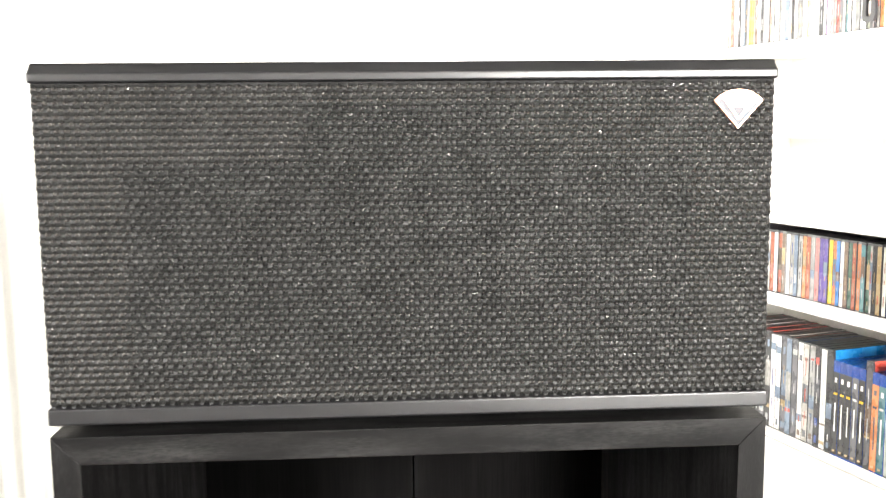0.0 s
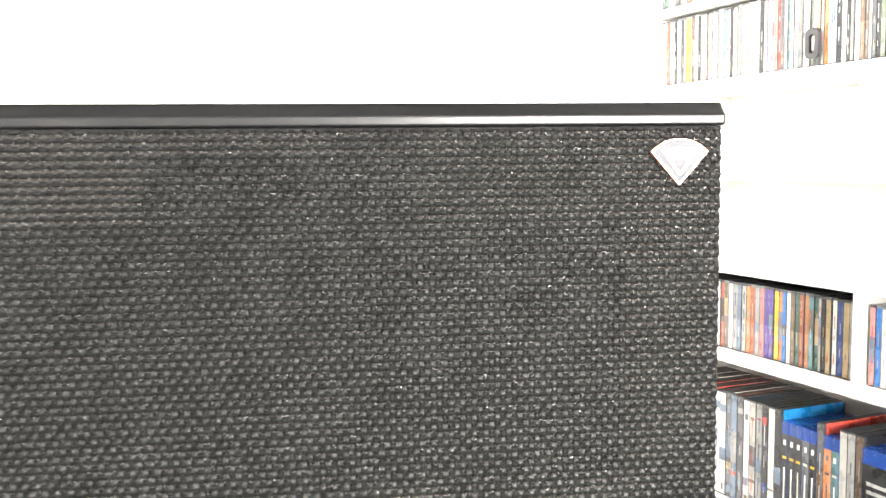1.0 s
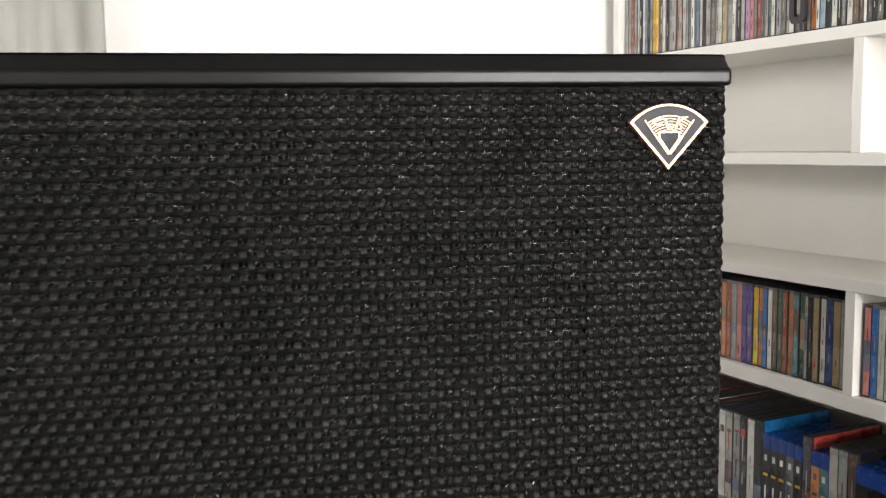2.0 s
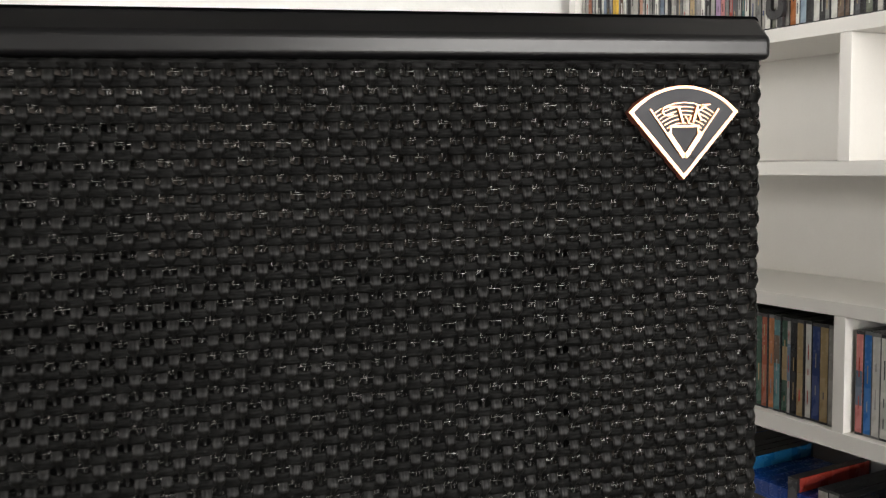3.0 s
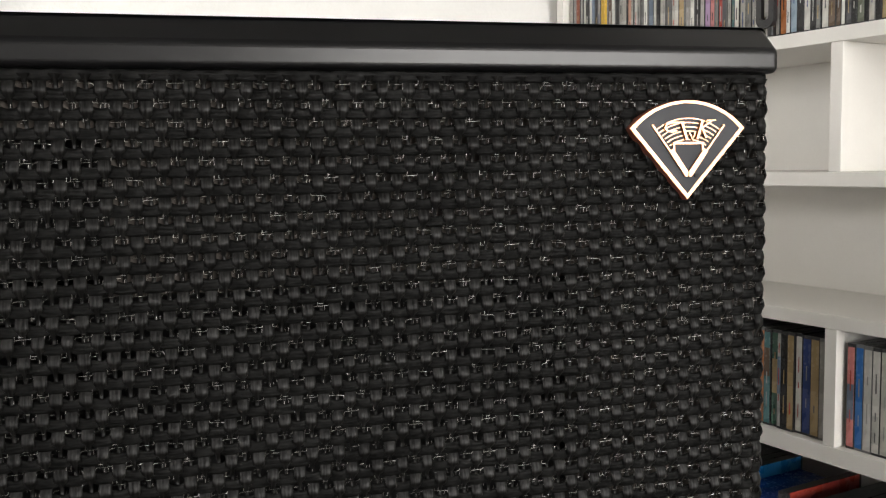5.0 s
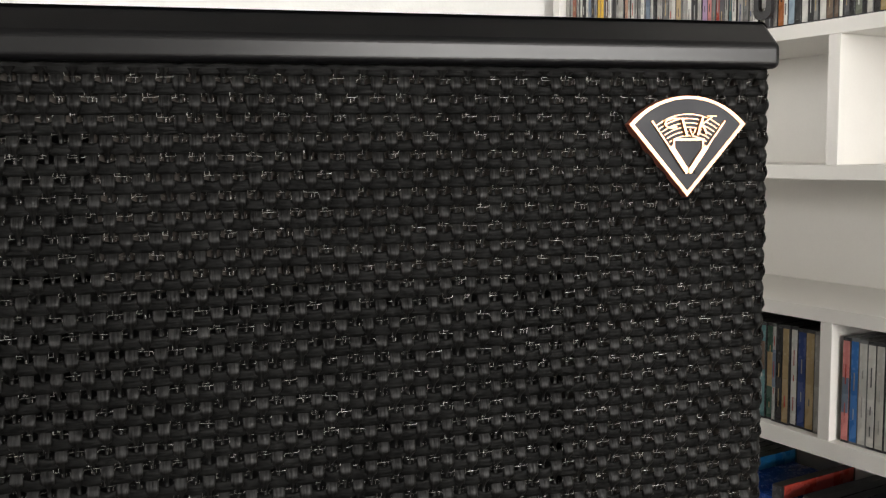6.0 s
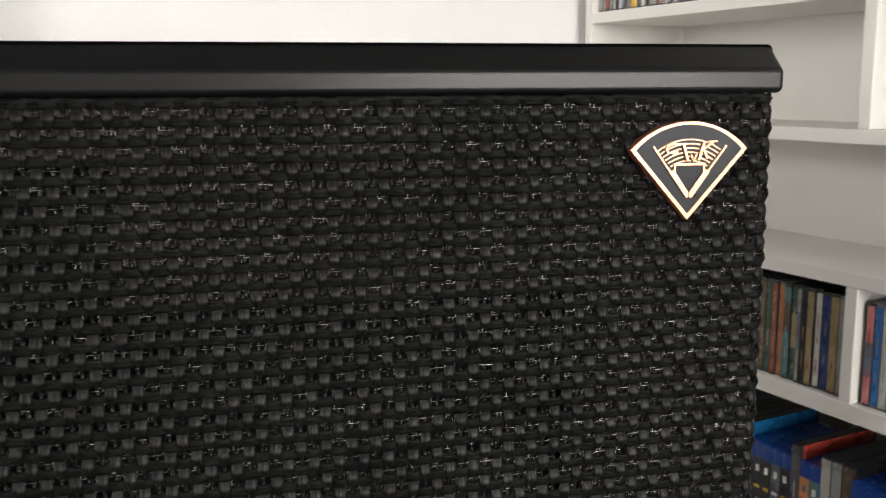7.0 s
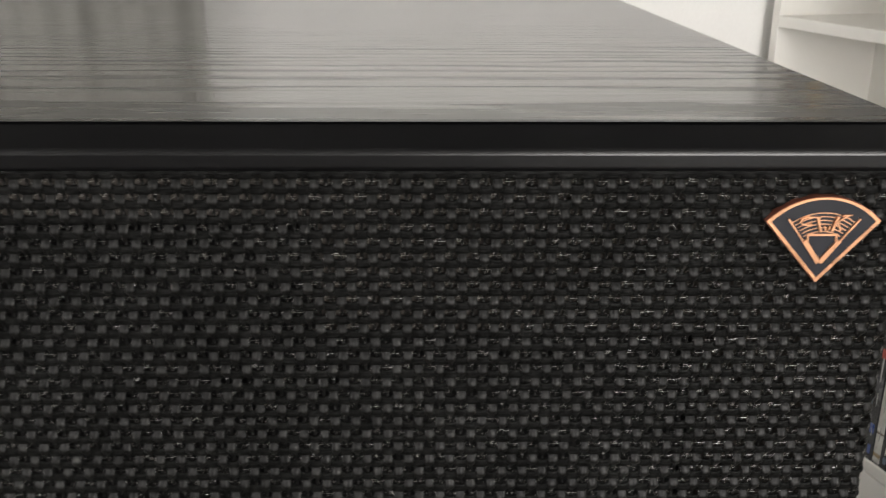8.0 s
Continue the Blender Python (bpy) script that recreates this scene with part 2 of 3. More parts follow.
for a in ((U0, VU0, 0, HIGH), (VU1, U1, 0, HIGH), (VU0, VU1, 0, VZ0), (VU0, VU1, VZ1, HIGH)):
    box(bm, a[0], a[1], N0 - 0.14, N0, a[2], a[3])
setting("wall_west", bm, M_WALL, "white painted wall with an added window, far from the bookcase")


# two unseen windows with area lamps: the south one inferred, the west one added
def window(name, m, wide, z0, z1, power):
    """A two-light window in an opening: m stands at the middle of its foot line, x along the wall, y outwards."""
    win = tagged(thing(name, m, "white framed window out of view, with daylight behind it", "window"), kind="structure")
    h = wide / 2
    for q in ((-h, -h + 0.05, z0, z1), (h - 0.05, h, z0, z1), (-h + 0.05, h - 0.05, z0, z0 + 0.05), (-h + 0.05, h - 0.05, z1 - 0.05, z1), (-0.03, 0.03, z0 + 0.05, z1 - 0.05)):
        part("window_frame", B(q[0], q[1], 0.05, 0.10, q[2], q[3], bevel=0.003), M_SHELF, win)
    part("window_sill", B(-h - 0.03, h + 0.03, -0.06, -0.001, z0 - 0.03, z0 - 0.001, bevel=0.003), M_SHELF, win)
    sky = part("backdrop", B(-h - 1.5, h + 1.5, 0.6, 0.62, -0.5, 3.5), M_SKY)
    sky.matrix_basis = m
    tagged(sky, "pale overcast daylight outside the window", "backdrop", kind="structure")
    day = bpy.data.lights.new("daylight", "AREA")
    day.shape, day.size, day.size_y, day.energy, day.color = "RECTANGLE", wide - 0.1, z1 - z0 - 0.1, power, DAY_COLOR
    new("daylight", day).matrix_basis = m @ pose(0, 0.04, (z0 + z1) / 2, -90, 0, 0)


window("window_1", ROOM @ pose(U1, (WN0 + WN1) / 2, 0, 0, 0, -90), WN1 - WN0, WZ0, WZ1, DAY)
# made-up fill source: lifts the shelf cells that the south window leaves dim
window("fill_window", ROOM @ pose((VU0 + VU1) / 2, N0, 0, 0, 0, 180), VU1 - VU0, VZ0, VZ1, FILL_POWER)


# ---- curtain on the wall behind the loudspeaker ----
def curtain(n0, n1, off):
    t = thing("curtain", ROOM @ pose(U0 + off, 0, 0), "pale beige fabric curtain hanging in soft folds", "curtain")
    bm = bmesh.new()
    cols, rows = 260, 16
    rnd = random.Random(4)
    ph = [rnd.uniform(0, 6.28) for _ in range(4)]
    grid = []
    for side in (0, 1):
        g = []
        for j in range(rows + 1):
            z = 0.02 + (2.30 - 0.02) * j / rows
            row = []
            for i in range(cols + 1):
                s = i / cols
                y = n0 + (n1 - n0) * s
                d = 0.0085 * math.sin(y * 55 + ph[0] + 0.8 * math.sin(y * 9 + ph[1]) - z * 1.1) + 0.005 * math.sin(y * 171 + ph[2] + z * 0.9)
                d *= 0.8 + 0.2 * math.sin(z * 1.3 + ph[3])
                row.append(bm.verts.new((d + 0.045 + side * 0.0016, y, z)))
            g.append(row)
        grid.append(g)
    for side in (0, 1):
        g = grid[side]
        for j in range(rows):
            for i in range(cols):
                q = (g[j][i], g[j][i + 1], g[j + 1][i + 1], g[j + 1][i])
                bm.faces.new(q if side else q[::-1])
    for j in range(rows):
        for i in (0, cols):
            bm.faces.new((grid[0][j][i], grid[1][j][i], grid[1][j + 1][i], grid[0][j + 1][i]))
    for i in range(cols):
        for j in (0, rows):
            bm.faces.new((grid[0][j][i], grid[0][j][i + 1], grid[1][j][i + 1], grid[1][j][i]))
    bmesh.ops.recalc_face_normals(bm, faces=bm.faces)
    part("cloth", bm, M_CURTAIN, t, smooth=True)
    bm = bmesh.new()
    bmesh.ops.create_cone(bm, cap_ends=True, segments=16, radius1=0.012, radius2=0.012, depth=n1 - n0 + 0.1, matrix=pose(0.045, (n0 + n1) / 2, 2.32, 90, 0, 0))
    part("rail", bm, M_SHELF, t, "white curtain rail", smooth=True)
    return t


curtain(-2.6, CURTAIN_EDGE, 0.0)

# ---- loudspeaker: horn cabinet on a bass cabinet ----
W = 0.310
ZCAP, ZTOP = 0.975, 0.9913
horn = thing("horn_cabinet", pose(0, 0, 0), "black loudspeaker cabinet with coarse woven grille, on a bass cabinet", "loudspeaker")
DEEP = 0.635


def cap_profile(bm, x0, x1, pts):
    """A moulding with the outline pts in y, z, drawn out along x."""
    a = [bm.verts.new((x0, y, z)) for y, z in pts]
    b = [bm.verts.new((x1, y, z)) for y, z in pts]
    n = len(pts)
    bm.faces.new(a)
    bm.faces.new(b[::-1])
    for i in range(n):
        bm.faces.new((a[i], b[i], b[(i + 1) % n], a[(i + 1) % n]))
    bmesh.ops.recalc_face_normals(bm, faces=bm.faces)
    bmesh.ops.bevel(bm, geom=[e for e in bm.edges], offset=0.0021, segments=6, profile=0.5, affect="EDGES")
    return bm


part("front_moulding", cap_profile(bmesh.new(), -W, W, [(-0.0135, ZCAP), (-0.0138, ZCAP + 0.0076), (-0.0040, ZTOP), (-0.0026, ZTOP), (-0.0026, ZCAP)]), M_TRIM, horn, "satin black bevelled moulding")
part("top_panel", B(-W + 0.0003, W - 0.0003, -0.0024, DEEP, ZCAP, ZTOP + 0.0001, bevel=0.0004), M_ASH, horn, "black-stained ash veneer top with visible grain")
part("side_panel", B(-0.304, -0.286, 0.012, DEEP - 0.01, 0.690, ZCAP - 0.0005, bevel=0.001), M_ASH_U, horn)
part("side_panel", B(0.286, 0.304, 0.012, DEEP - 0.01, 0.690, ZCAP - 0.0005, bevel=0.001), M_ASH_U, horn)
part("back_panel", B(-0.2855, 0.2855, DEEP - 0.03, DEEP - 0.01, 0.690, ZCAP - 0.0005), M_BLACK, horn)
part("bottom_panel", B(-0.2855, 0.2855, 0.03, DEEP - 0.031, 0.690, 0.708), M_BLACK, horn)
part("bottom_moulding", cap_profile(bmesh.new(), -W, W, [(-0.0144, 0.690), (-0.0134, 0.7045), (0.0115, 0.7045), (0.0115, 0.690)]), M_TRIM, horn, "satin black lower moulding")
for sx in (-1, 1):
    for y in (0.06, DEEP - 0.07):
        bm = bmesh.new()
        bmesh.ops.create_cone(bm, cap_ends=True, segments=24, radius1=0.016, radius2=0.018, depth=0.0104, matrix=pose(sx * 0.25, y, 0.6846))
        part("foot", bm, M_BLACK, horn, "black rubber foot")
part("plinth", B(-0.265, 0.265, 0.045, DEEP - 0.05, 0.6794, 0.6898), M_BLACK, horn)

# baffle with the horn mouths cut out behind the cloth
GZ0, GZ1 = 0.7052, 0.9735
HX0, HX1, HZ0, HZ1 = -0.242, 0.242, 0.720, 0.9085
TX0, TX1, TZ1 = -0.0915, 0.0915, 0.956
bm = bmesh.new()
for a in ((-0.3086, HX0, GZ0, GZ1), (HX1, 0.3086, GZ0, GZ1), (HX0, HX1, GZ0, HZ0), (HX0, TX0, HZ1, GZ1), (TX1, HX1, HZ1, GZ1), (TX0, TX1, TZ1, GZ1)):
    box(bm, a[0], a[1], -0.0066, 0.0115, a[2], a[3])
part("grille_frame", bm, M_BAFFLE, horn, "brown fibreboard grille frame behind the cloth")


def horn_mouth(x0, x1, z0, z1, deep, k):
    """A flared horn: a stepped funnel from its mouth to the throat."""
    bm = bmesh.new()
    cx, cz, rings = (x0 + x1) / 2, (z0 + z1) / 2, []
    for i in range(9):
        s = i / 8
        f = k + (1 - k) * (1 - s) ** 2.0
        y = 0.02 + deep * s
        rings.append([bm.verts.new((cx + sx * (x1 - x0) / 2 * f, y, cz + sz * (z1 - z0) / 2 * (0.35 + 0.65 * f))) for sx, sz in ((-1, -1), (1, -1), (1, 1), (-1, 1))])
    for a, b in zip(rings, rings[1:]):
        for i in range(4):
            bm.faces.new((a[i], a[(i + 1) % 4], b[(i + 1) % 4], b[i]))
    bm.faces.new(rings[-1])
    bmesh.ops.recalc_face_normals(bm, faces=bm.faces)
    ob = part("horn", bm, M_BLACK, horn, "matt black flared horn")
    sol = ob.modifiers.new("wall", "SOLIDIFY")
    sol.thickness, sol.offset = 0.003, 0.0
    return ob


horn_mouth(HX0, HX1, HZ0, HZ1, 0.40, 0.12)
horn_mouth(TX0, TX1, HZ1 + 0.003, TZ1, 0.14, 0.2)


# the cloth: flat weft and warp yarns over and under each other, with pale filaments in the gaps
PU, PV = WARP, WEFT
RND = np.random.default_rng(3)


def wrap(s, d):
    """From a place s across the cloth and a height d over it to x, y: flat in front, bent round the frame at both sides."""
    half, r = 0.3050, 0.0040
    a = np.clip((np.abs(s) - half) / r, 0, math.pi / 2)
    d = d * (1 - 0.55 * a / (math.pi / 2))
    rest = np.maximum(np.abs(s) - half - r * math.pi / 2, 0)
    x = np.sign(s) * (np.minimum(np.abs(s), half) + (r + d) * np.sin(a))
    y = -0.0100 + r - (r + d) * np.cos(a) + rest
    return x, y


def ribbons(name, material, lines, label, kind=""):
    """Joins tubes: each is (s, d, z) along its middle by profile offsets, as arrays n x k."""
    verts, faces, base = [], [], 0
    for s, d, z in lines:
        n, k = s.shape
        x, y = wrap(s, d)
        verts.append(np.stack([x, y, z], -1).reshape(-1, 3))
        i = np.arange(n - 1)[:, None] * k
        j = np.arange(k - 1)[None, :]
        q = np.stack([i + j, i + j + 1, i + j + 1 + k, i + j + k], -1).reshape(-1, 4) + base
        faces.append(q)
        base += n * k
    v = np.concatenate(verts)
    f = np.concatenate(faces)
    me = bpy.data.meshes.new(name)
    me.vertices.add(len(v))
    me.vertices.foreach_set("co", v.astype(np.float32).ravel())
    me.loops.add(f.size)
    me.loops.foreach_set("vertex_index", f.astype(np.int32).ravel())
    me.polygons.add(len(f))
    me.polygons.foreach_set("loop_start", np.arange(0, f.size, 4, dtype=np.int32))
    me.polygons.foreach_set("loop_total", np.full(len(f), 4, dtype=np.int32))
    me.polygons.foreach_set("use_smooth", np.ones(len(f), dtype=bool))
    me.update(calc_edges=True)
    me.materials.append(material)
    ob = new(name, me)
    ob.parent = horn
    return tagged(ob, label, kind=kind)


SPAN = 0.3050 + 0.0040 * math.pi / 2 + 0.004
NU, NV = int(2 * SPAN / PU), int((GZ1 - GZ0) / PV) + 1
STEP = 8


def wave(phase, amp, power):
    """Height of a yarn: rounded plateaus over and under."""
    s = np.sin(phase)
    return amp * np.sign(s) * np.abs(s) ** power


def wander(n, a, b, t):
    """A smooth random offset along t, with n + 1 knots from a to b."""
    return np.interp(t, np.linspace(a, b, n + 1), RND.normal(0, 1, n + 1))


PROF = np.array([-1.0, -0.88, -0.55, 0.0, 0.55, 0.88, 1.0])
RISE = np.sqrt(np.maximum(0, 1 - np.abs(PROF) ** 4))
CROSS = np.array([-1.0, 0.0, 1.0])
HUMP = np.array([0.0, 0.00007, 0.0])


def strand(path, d, w=0.00005):
    """A thin filament along path in s, z, at the heights d over the cloth."""
    p = np.array(path)
    q = np.gradient(p, axis=0)
    q /= np.maximum(np.hypot(q[:, 0], q[:, 1]), 1e-9)[:, None]
    return (p[:, :1] - q[:, 1:] * w * CROSS[None, :], np.array(d)[:, None] + HUMP[None, :], p[:, 1:] + q[:, :1] * w * CROSS[None, :])


weft, warp, fil = [], [], []
for j in range(NV):
    z0 = GZ0 + (j + 0.5) * PV
    t = np.linspace(-SPAN, SPAN, NU * STEP + 1)
    ph = math.pi * ((t + SPAN) / PU) + math.pi * j
    jit = wander(NU, -SPAN, SPAN, t)
    d = wave(ph, 0.00022, 0.7)
    zz = z0 + jit * 0.00006 - 0.03 * PV
    over = np.sin(ph)
    up = PV * (WEFT_W - 0.10 * np.maximum(0, over)) * (1 + 0.04 * jit)
    low = PV * (WEFT_W - 0.10 * np.maximum(0, -over)) * (1 + 0.04 * jit)
    side = np.where(PROF[None, :] > 0, up[:, None], low[:, None])
    weft.append((np.repeat(t[:, None], 7, 1), d[:, None] + 0.0005 * RISE[None, :] - 0.0003, zz[:, None] + side * PROF[None, :]))
for i in range(NU):
    s0 = -SPAN + (i + 0.5) * PU
    t = np.linspace(GZ0 - 0.001, GZ1, NV * STEP + 1)
    ph = math.pi * ((t - GZ0) / PV - 0.08) + math.pi * (i + 1)
    jit = wander(NV, GZ0, GZ1, t)
    d = wave(ph, WARP_A, 0.9) - 0.0009 * np.maximum(0, np.cos(ph))
    ss = s0 + jit * 0.00005
    hw = PU * WARP_W * (0.95 - 0.52 * np.tanh(2.4 * (np.cos(ph + 0.5) - 0.30))) * (1 + 0.03 * jit)
    warp.append((ss[:, None] + hw[:, None] * PROF[None, :], d[:, None] + 0.0005 * RISE[None, :] - 0.0003, np.repeat(t[:, None], 7, 1)))
    # loose filaments step across each gap that the sinking yarn leaves open
    for j in range(NV - 1):
        if (i + j) % 2:
            continue
        z = GZ0 + (j + 1) * PV + RND.normal(0, 0.00012)
        s = s0 + RND.normal(0, 0.00018)
        k = 0.5 + 0.5 * math.sin(9 * s + 2.1) * math.cos(17 * z + 0.6)
        turn = 1 if RND.random() < 0.85 else -1
        run, foot, head = (0.50 + 0.10 * RND.random()) * PU, (0.10 + 0.12 * RND.random()) * PV, (0.08 + 0.12 * RND.random()) * PV
        zig = [(s - run - 0.0002, z - foot), (s - run, z - 0.3 * foot), (s - run + 0.0003, z), (s - 0.3 * run, z + 0.0001), (s + 0.3 * run, z + 0.0001), (s + run - 0.0003, z + 0.0002), (s + run, z + 0.3 * head), (s + run, z + head)]
        if turn < 0:
            zig = [(2 * s - x, y) for x, y in zig][::-1]
        lift = [0.0001, 0.0001, 0.0002, 0.0002, 0.0002, 0.0002, 0.0001, 0.0001]
        cut = RND.random()
        if cut < 0.42 + 0.35 * k:
            fil.append(strand(zig, lift))
        elif cut < 0.93:
            fil.append(strand(zig[:3] if RND.random() < 0.5 else zig[5:], lift[:3]))
            fil.append(strand(zig[2:4], lift[2:4]))
        for x, y0, y1, often in ((-0.24, 0.05, 0.24, 0.7), (0.28, -0.22, -0.02, 0.75), (0.56, -0.26, -0.03, 0.8), (-0.54, 0.03, 0.22, 0.6), (0.02, -0.24, -0.06, 0.5)):
            if RND.random() < often * (0.95 - 0.3 * k):
                u = s + x * PU + RND.normal(0, 0.0001)
                fil.append(strand([(u, z + y0 * PV), (u + 0.00004, z + (y0 + y1) / 2 * PV), (u + 0.0001, z + y1 * PV)], [0.0001, 0.0002, 0.0002]))
        if RND.random() < 0.5:
            y = z + (0.13 + 0.05 * RND.random()) * PV
            a = s + RND.uniform(-0.45, 0.0) * PU
            fil.append(strand([(a, y), (a + 0.15 * PU, y + 0.00005), (a + 0.35 * PU, y)], [0.0002, 0.0003, 0.0002]))
for line in weft:
    ribbons("weft_yarn", M_YARN, [line], "flat black spun yarn running across")
for line in warp:
    ribbons("warp_yarn", M_YARN_V, [line], "narrow charcoal yarn running upright")
ribbons("filament", M_FIL, fil, "thin silvery filaments between the yarns, glints in their colour", "stuff")

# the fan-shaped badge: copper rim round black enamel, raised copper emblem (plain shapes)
BX, BZ, BS = 0.2762, 0.9330, 0.0210


def fan(scale, drop=0.0):
    """Outline of the fan: a point below, an arc above, in x, z."""
    half, side, rise = BS * scale, 0.0238 * scale, 0.0092 * scale
    r = (half * half + rise * rise) / (2 * rise)
    cz, a = side + rise - r, math.asin(half / r)
    pts = [(0.0, 0.0)]
    for i in range(25):
        b = a - 2 * a * i / 24
        pts.append((r * math.sin(b), cz + r * math.cos(b)))
    return [(BX + x, BZ + z + drop) for x, z in pts]


badge = new("badge")
badge.parent = horn
badge.location = (0, -0.0082, 0)
tagged(badge, "fan-shaped copper and black enamel badge")
part("back_plate", prism(bmesh.new(), fan(1.0), -0.0052, -0.0012), M_COPPER_D, badge, "dark copper badge edge")
bm = bmesh.new()
o, i_ = fan(0.985, 0.0003), fan(0.905, 0.0021)
vo = [bm.verts.new((x, -0.0056, z)) for x, z in o]
vi = [bm.verts.new((x, -0.0056, z)) for x, z in i_]
bo = [bm.verts.new((x, -0.0050, z)) for x, z in fan(1.0)]
bi = [bm.verts.new((x, -0.0046, z)) for x, z in fan(0.895, 0.0023)]
n = len(vo)
for k in range(n):
    l = (k + 1) % n
    bm.faces.new((vo[k], vo[l], vi[l], vi[k]))
    bm.faces.new((bo[k], bo[l], vo[l], vo[k]))
    bm.faces.new((vi[k], vi[l], bi[l], bi[k]))
bmesh.ops.recalc_face_normals(bm, faces=bm.faces)
part("rim", bm, M_COPPER, badge, "bright copper rim")
part("enamel", prism(bmesh.new(), fan(0.90, 0.0022), -0.0054, -0.0045), M_ENAMEL, badge, "black enamel field")


def stroke(bm, pts, w, y=-0.0062, back=-0.0053):
    """A raised strip along pts in x, z over the badge's foot."""
    out = []
    for k, (x, z) in enumerate(pts):
        a, b = pts[max(k - 1, 0)], pts[min(k + 1, len(pts) - 1)]
        dx, dz = b[0] - a[0], b[1] - a[1]
        q = math.hypot(dx, dz) or 1
        out.append(((x - dz / q * w / 2, z + dx / q * w / 2), (x + dz / q * w / 2, z - dx / q * w / 2)))
    rows = []
    for a, b in out:
        rows.append([bm.verts.new((BX + a[0], back, BZ + a[1])), bm.verts.new((BX + a[0], y, BZ + a[1])), bm.verts.new((BX + b[0], y, BZ + b[1])), bm.verts.new((BX + b[0], back, BZ + b[1]))])
    for r0, r1 in zip(rows, rows[1:]):
        for k in range(3):
            bm.faces.new((r0[k], r0[k + 1], r1[k + 1], r1[k]))
    bm.faces.new(rows[0])
    bm.faces.new(rows[-1])


bm = bmesh.new()
for sx in (-1, 1):
    stroke(bm, [(sx * 0.0130, 0.0248), (sx * 0.0004, 0.0078)], 0.0006, y=-0.0061)
    stroke(bm, [(sx * 0.0064, 0.0166), (sx * 0.0003, 0.0082)], 0.0017, y=-0.0063)
    stroke(bm, [(sx * 0.0052, 0.0186), (sx * 0.0052, 0.0155)], 0.0006, y=-0.0060)
stroke(bm, [(-0.0056, 0.0188), (0.0056, 0.0188)], 0.0007, y=-0.0062)
bmesh.ops.recalc_face_normals(bm, faces=bm.faces)
part("emblem_frame", bm, M_COPPER, badge, "raised copper chevron")
for k in range(6):
    bm = bmesh.new()
    r = 0.0122 + 0.0014 * k
    a = 0.57 + 0.012 * k
    stroke(bm, [(r * math.sin(a * (s / 8 - 1)), 0.0078 + r * math.cos(a * (s / 8 - 1))) for s in range(17)], 0.00034, y=-0.0057)
    bmesh.ops.recalc_face_normals(bm, faces=bm.faces)
    part("emblem_arc", bm, M_COPPER, badge, "thin raised copper arc")
for q, w, y in (([(-0.0016, 0.0255), (-0.0062, 0.0256), (-0.0082, 0.0249), (-0.0088, 0.0238), (-0.0078, 0.0228), (-0.0060, 0.0225), (-0.0044, 0.0229)], 0.0005, -0.0065),
                ([(-0.0027, 0.0257), (-0.0009, 0.0200)], 0.0008, -0.0066), ([(0.0002, 0.0222), (0.0012, 0.0199), (0.0022, 0.0222)], 0.0005, -0.0064), ([(0.0047, 0.0259), (0.0030, 0.0202)], 0.0008, -0.0066),
                ([(0.0082, 0.0261), (0.0042, 0.0235)], 0.0005, -0.0065), ([(0.0046, 0.0238), (0.0062, 0.0206)], 0.0007, -0.0065), ([(0.0064, 0.0262), (0.0096, 0.0263)], 0.0004, -0.0065)):
    bm = bmesh.new()
    stroke(bm, q, w, y=y)
    bmesh.ops.recalc_face_normals(bm, faces=bm.faces)
    part("emblem_bar", bm, M_COPPER, badge, "raised copper stroke")
bm = bmesh.new()
bmesh.ops.create_cone(bm, cap_ends=True, segments=12, radius1=0.0007, radius2=0.0007, depth=0.0006, matrix=pose(BX + 0.0030, -0.0055, BZ + 0.0082, 90))
part("dot", bm, M_BLACK, badge)

# bass cabinet: mitred frame round an open folded-horn mouth
bass = thing("bass_cabinet", pose(0, 0, 0), "black ash bass cabinet with an open horn mouth, on the floor", "loudspeaker")
ZB, YB = 0.6792, -0.012
FR, FT = 0.0245, 0.0248


def rail(outer, inner):
    """One mitred member: outer and inner edge in x, z, extended back."""
    return prism(bmesh.new(), outer + inner[::-1], YB, YB + 0.60, bevel=0.0007)


part("top_board", rail([(-0.3098, ZB), (0.3098, ZB)], [(-0.3098 + FR, ZB - FT), (0.3098 - FR, ZB - FT)]), M_ASH_V, bass)
part("side_board", rail([(-0.3098, 0.0), (-0.3098, ZB - 0.0001)], [(-0.3098 + FR - 0.0001, 0.0), (-0.3098 + FR - 0.0001, ZB - FT)]), M_ASH_U, bass)
part("side_board", rail([(0.3098, 0.0), (0.3098, ZB - 0.0001)], [(0.3098 - FR + 0.0001, 0.0), (0.3098 - FR + 0.0001, ZB - FT)]), M_ASH_U, bass)
part("bottom_board", B(-0.28, 0.28, YB, YB + 0.60, 0.0, 0.02), M_ASH_V, bass)
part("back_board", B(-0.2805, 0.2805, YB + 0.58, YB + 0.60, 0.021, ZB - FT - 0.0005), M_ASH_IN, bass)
for sx in (-1, 1):
    bm = bmesh.new()
    pts = [(0.0008 * sx, 0.10), (0.284 * sx, 0.50), (0.284 * sx, 0.52), (0.0008 * sx, 0.13)]
    a = [bm.verts.new((x, y, 0.021)) for x, y in pts]
    b = [bm.verts.new((x, y, ZB - FT - 0.0006)) for x, y in pts]
    bm.faces.new(a), bm.faces.new(b[::-1])
    for k in range(4):
        bm.faces.new((a[k], b[k], b[(k + 1) % 4], a[(k + 1) % 4]))
    bmesh.ops.recalc_face_normals(bm, faces=bm.faces)
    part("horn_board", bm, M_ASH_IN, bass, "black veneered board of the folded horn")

# ---- white bookcase along the wall ----
BD = 0.185
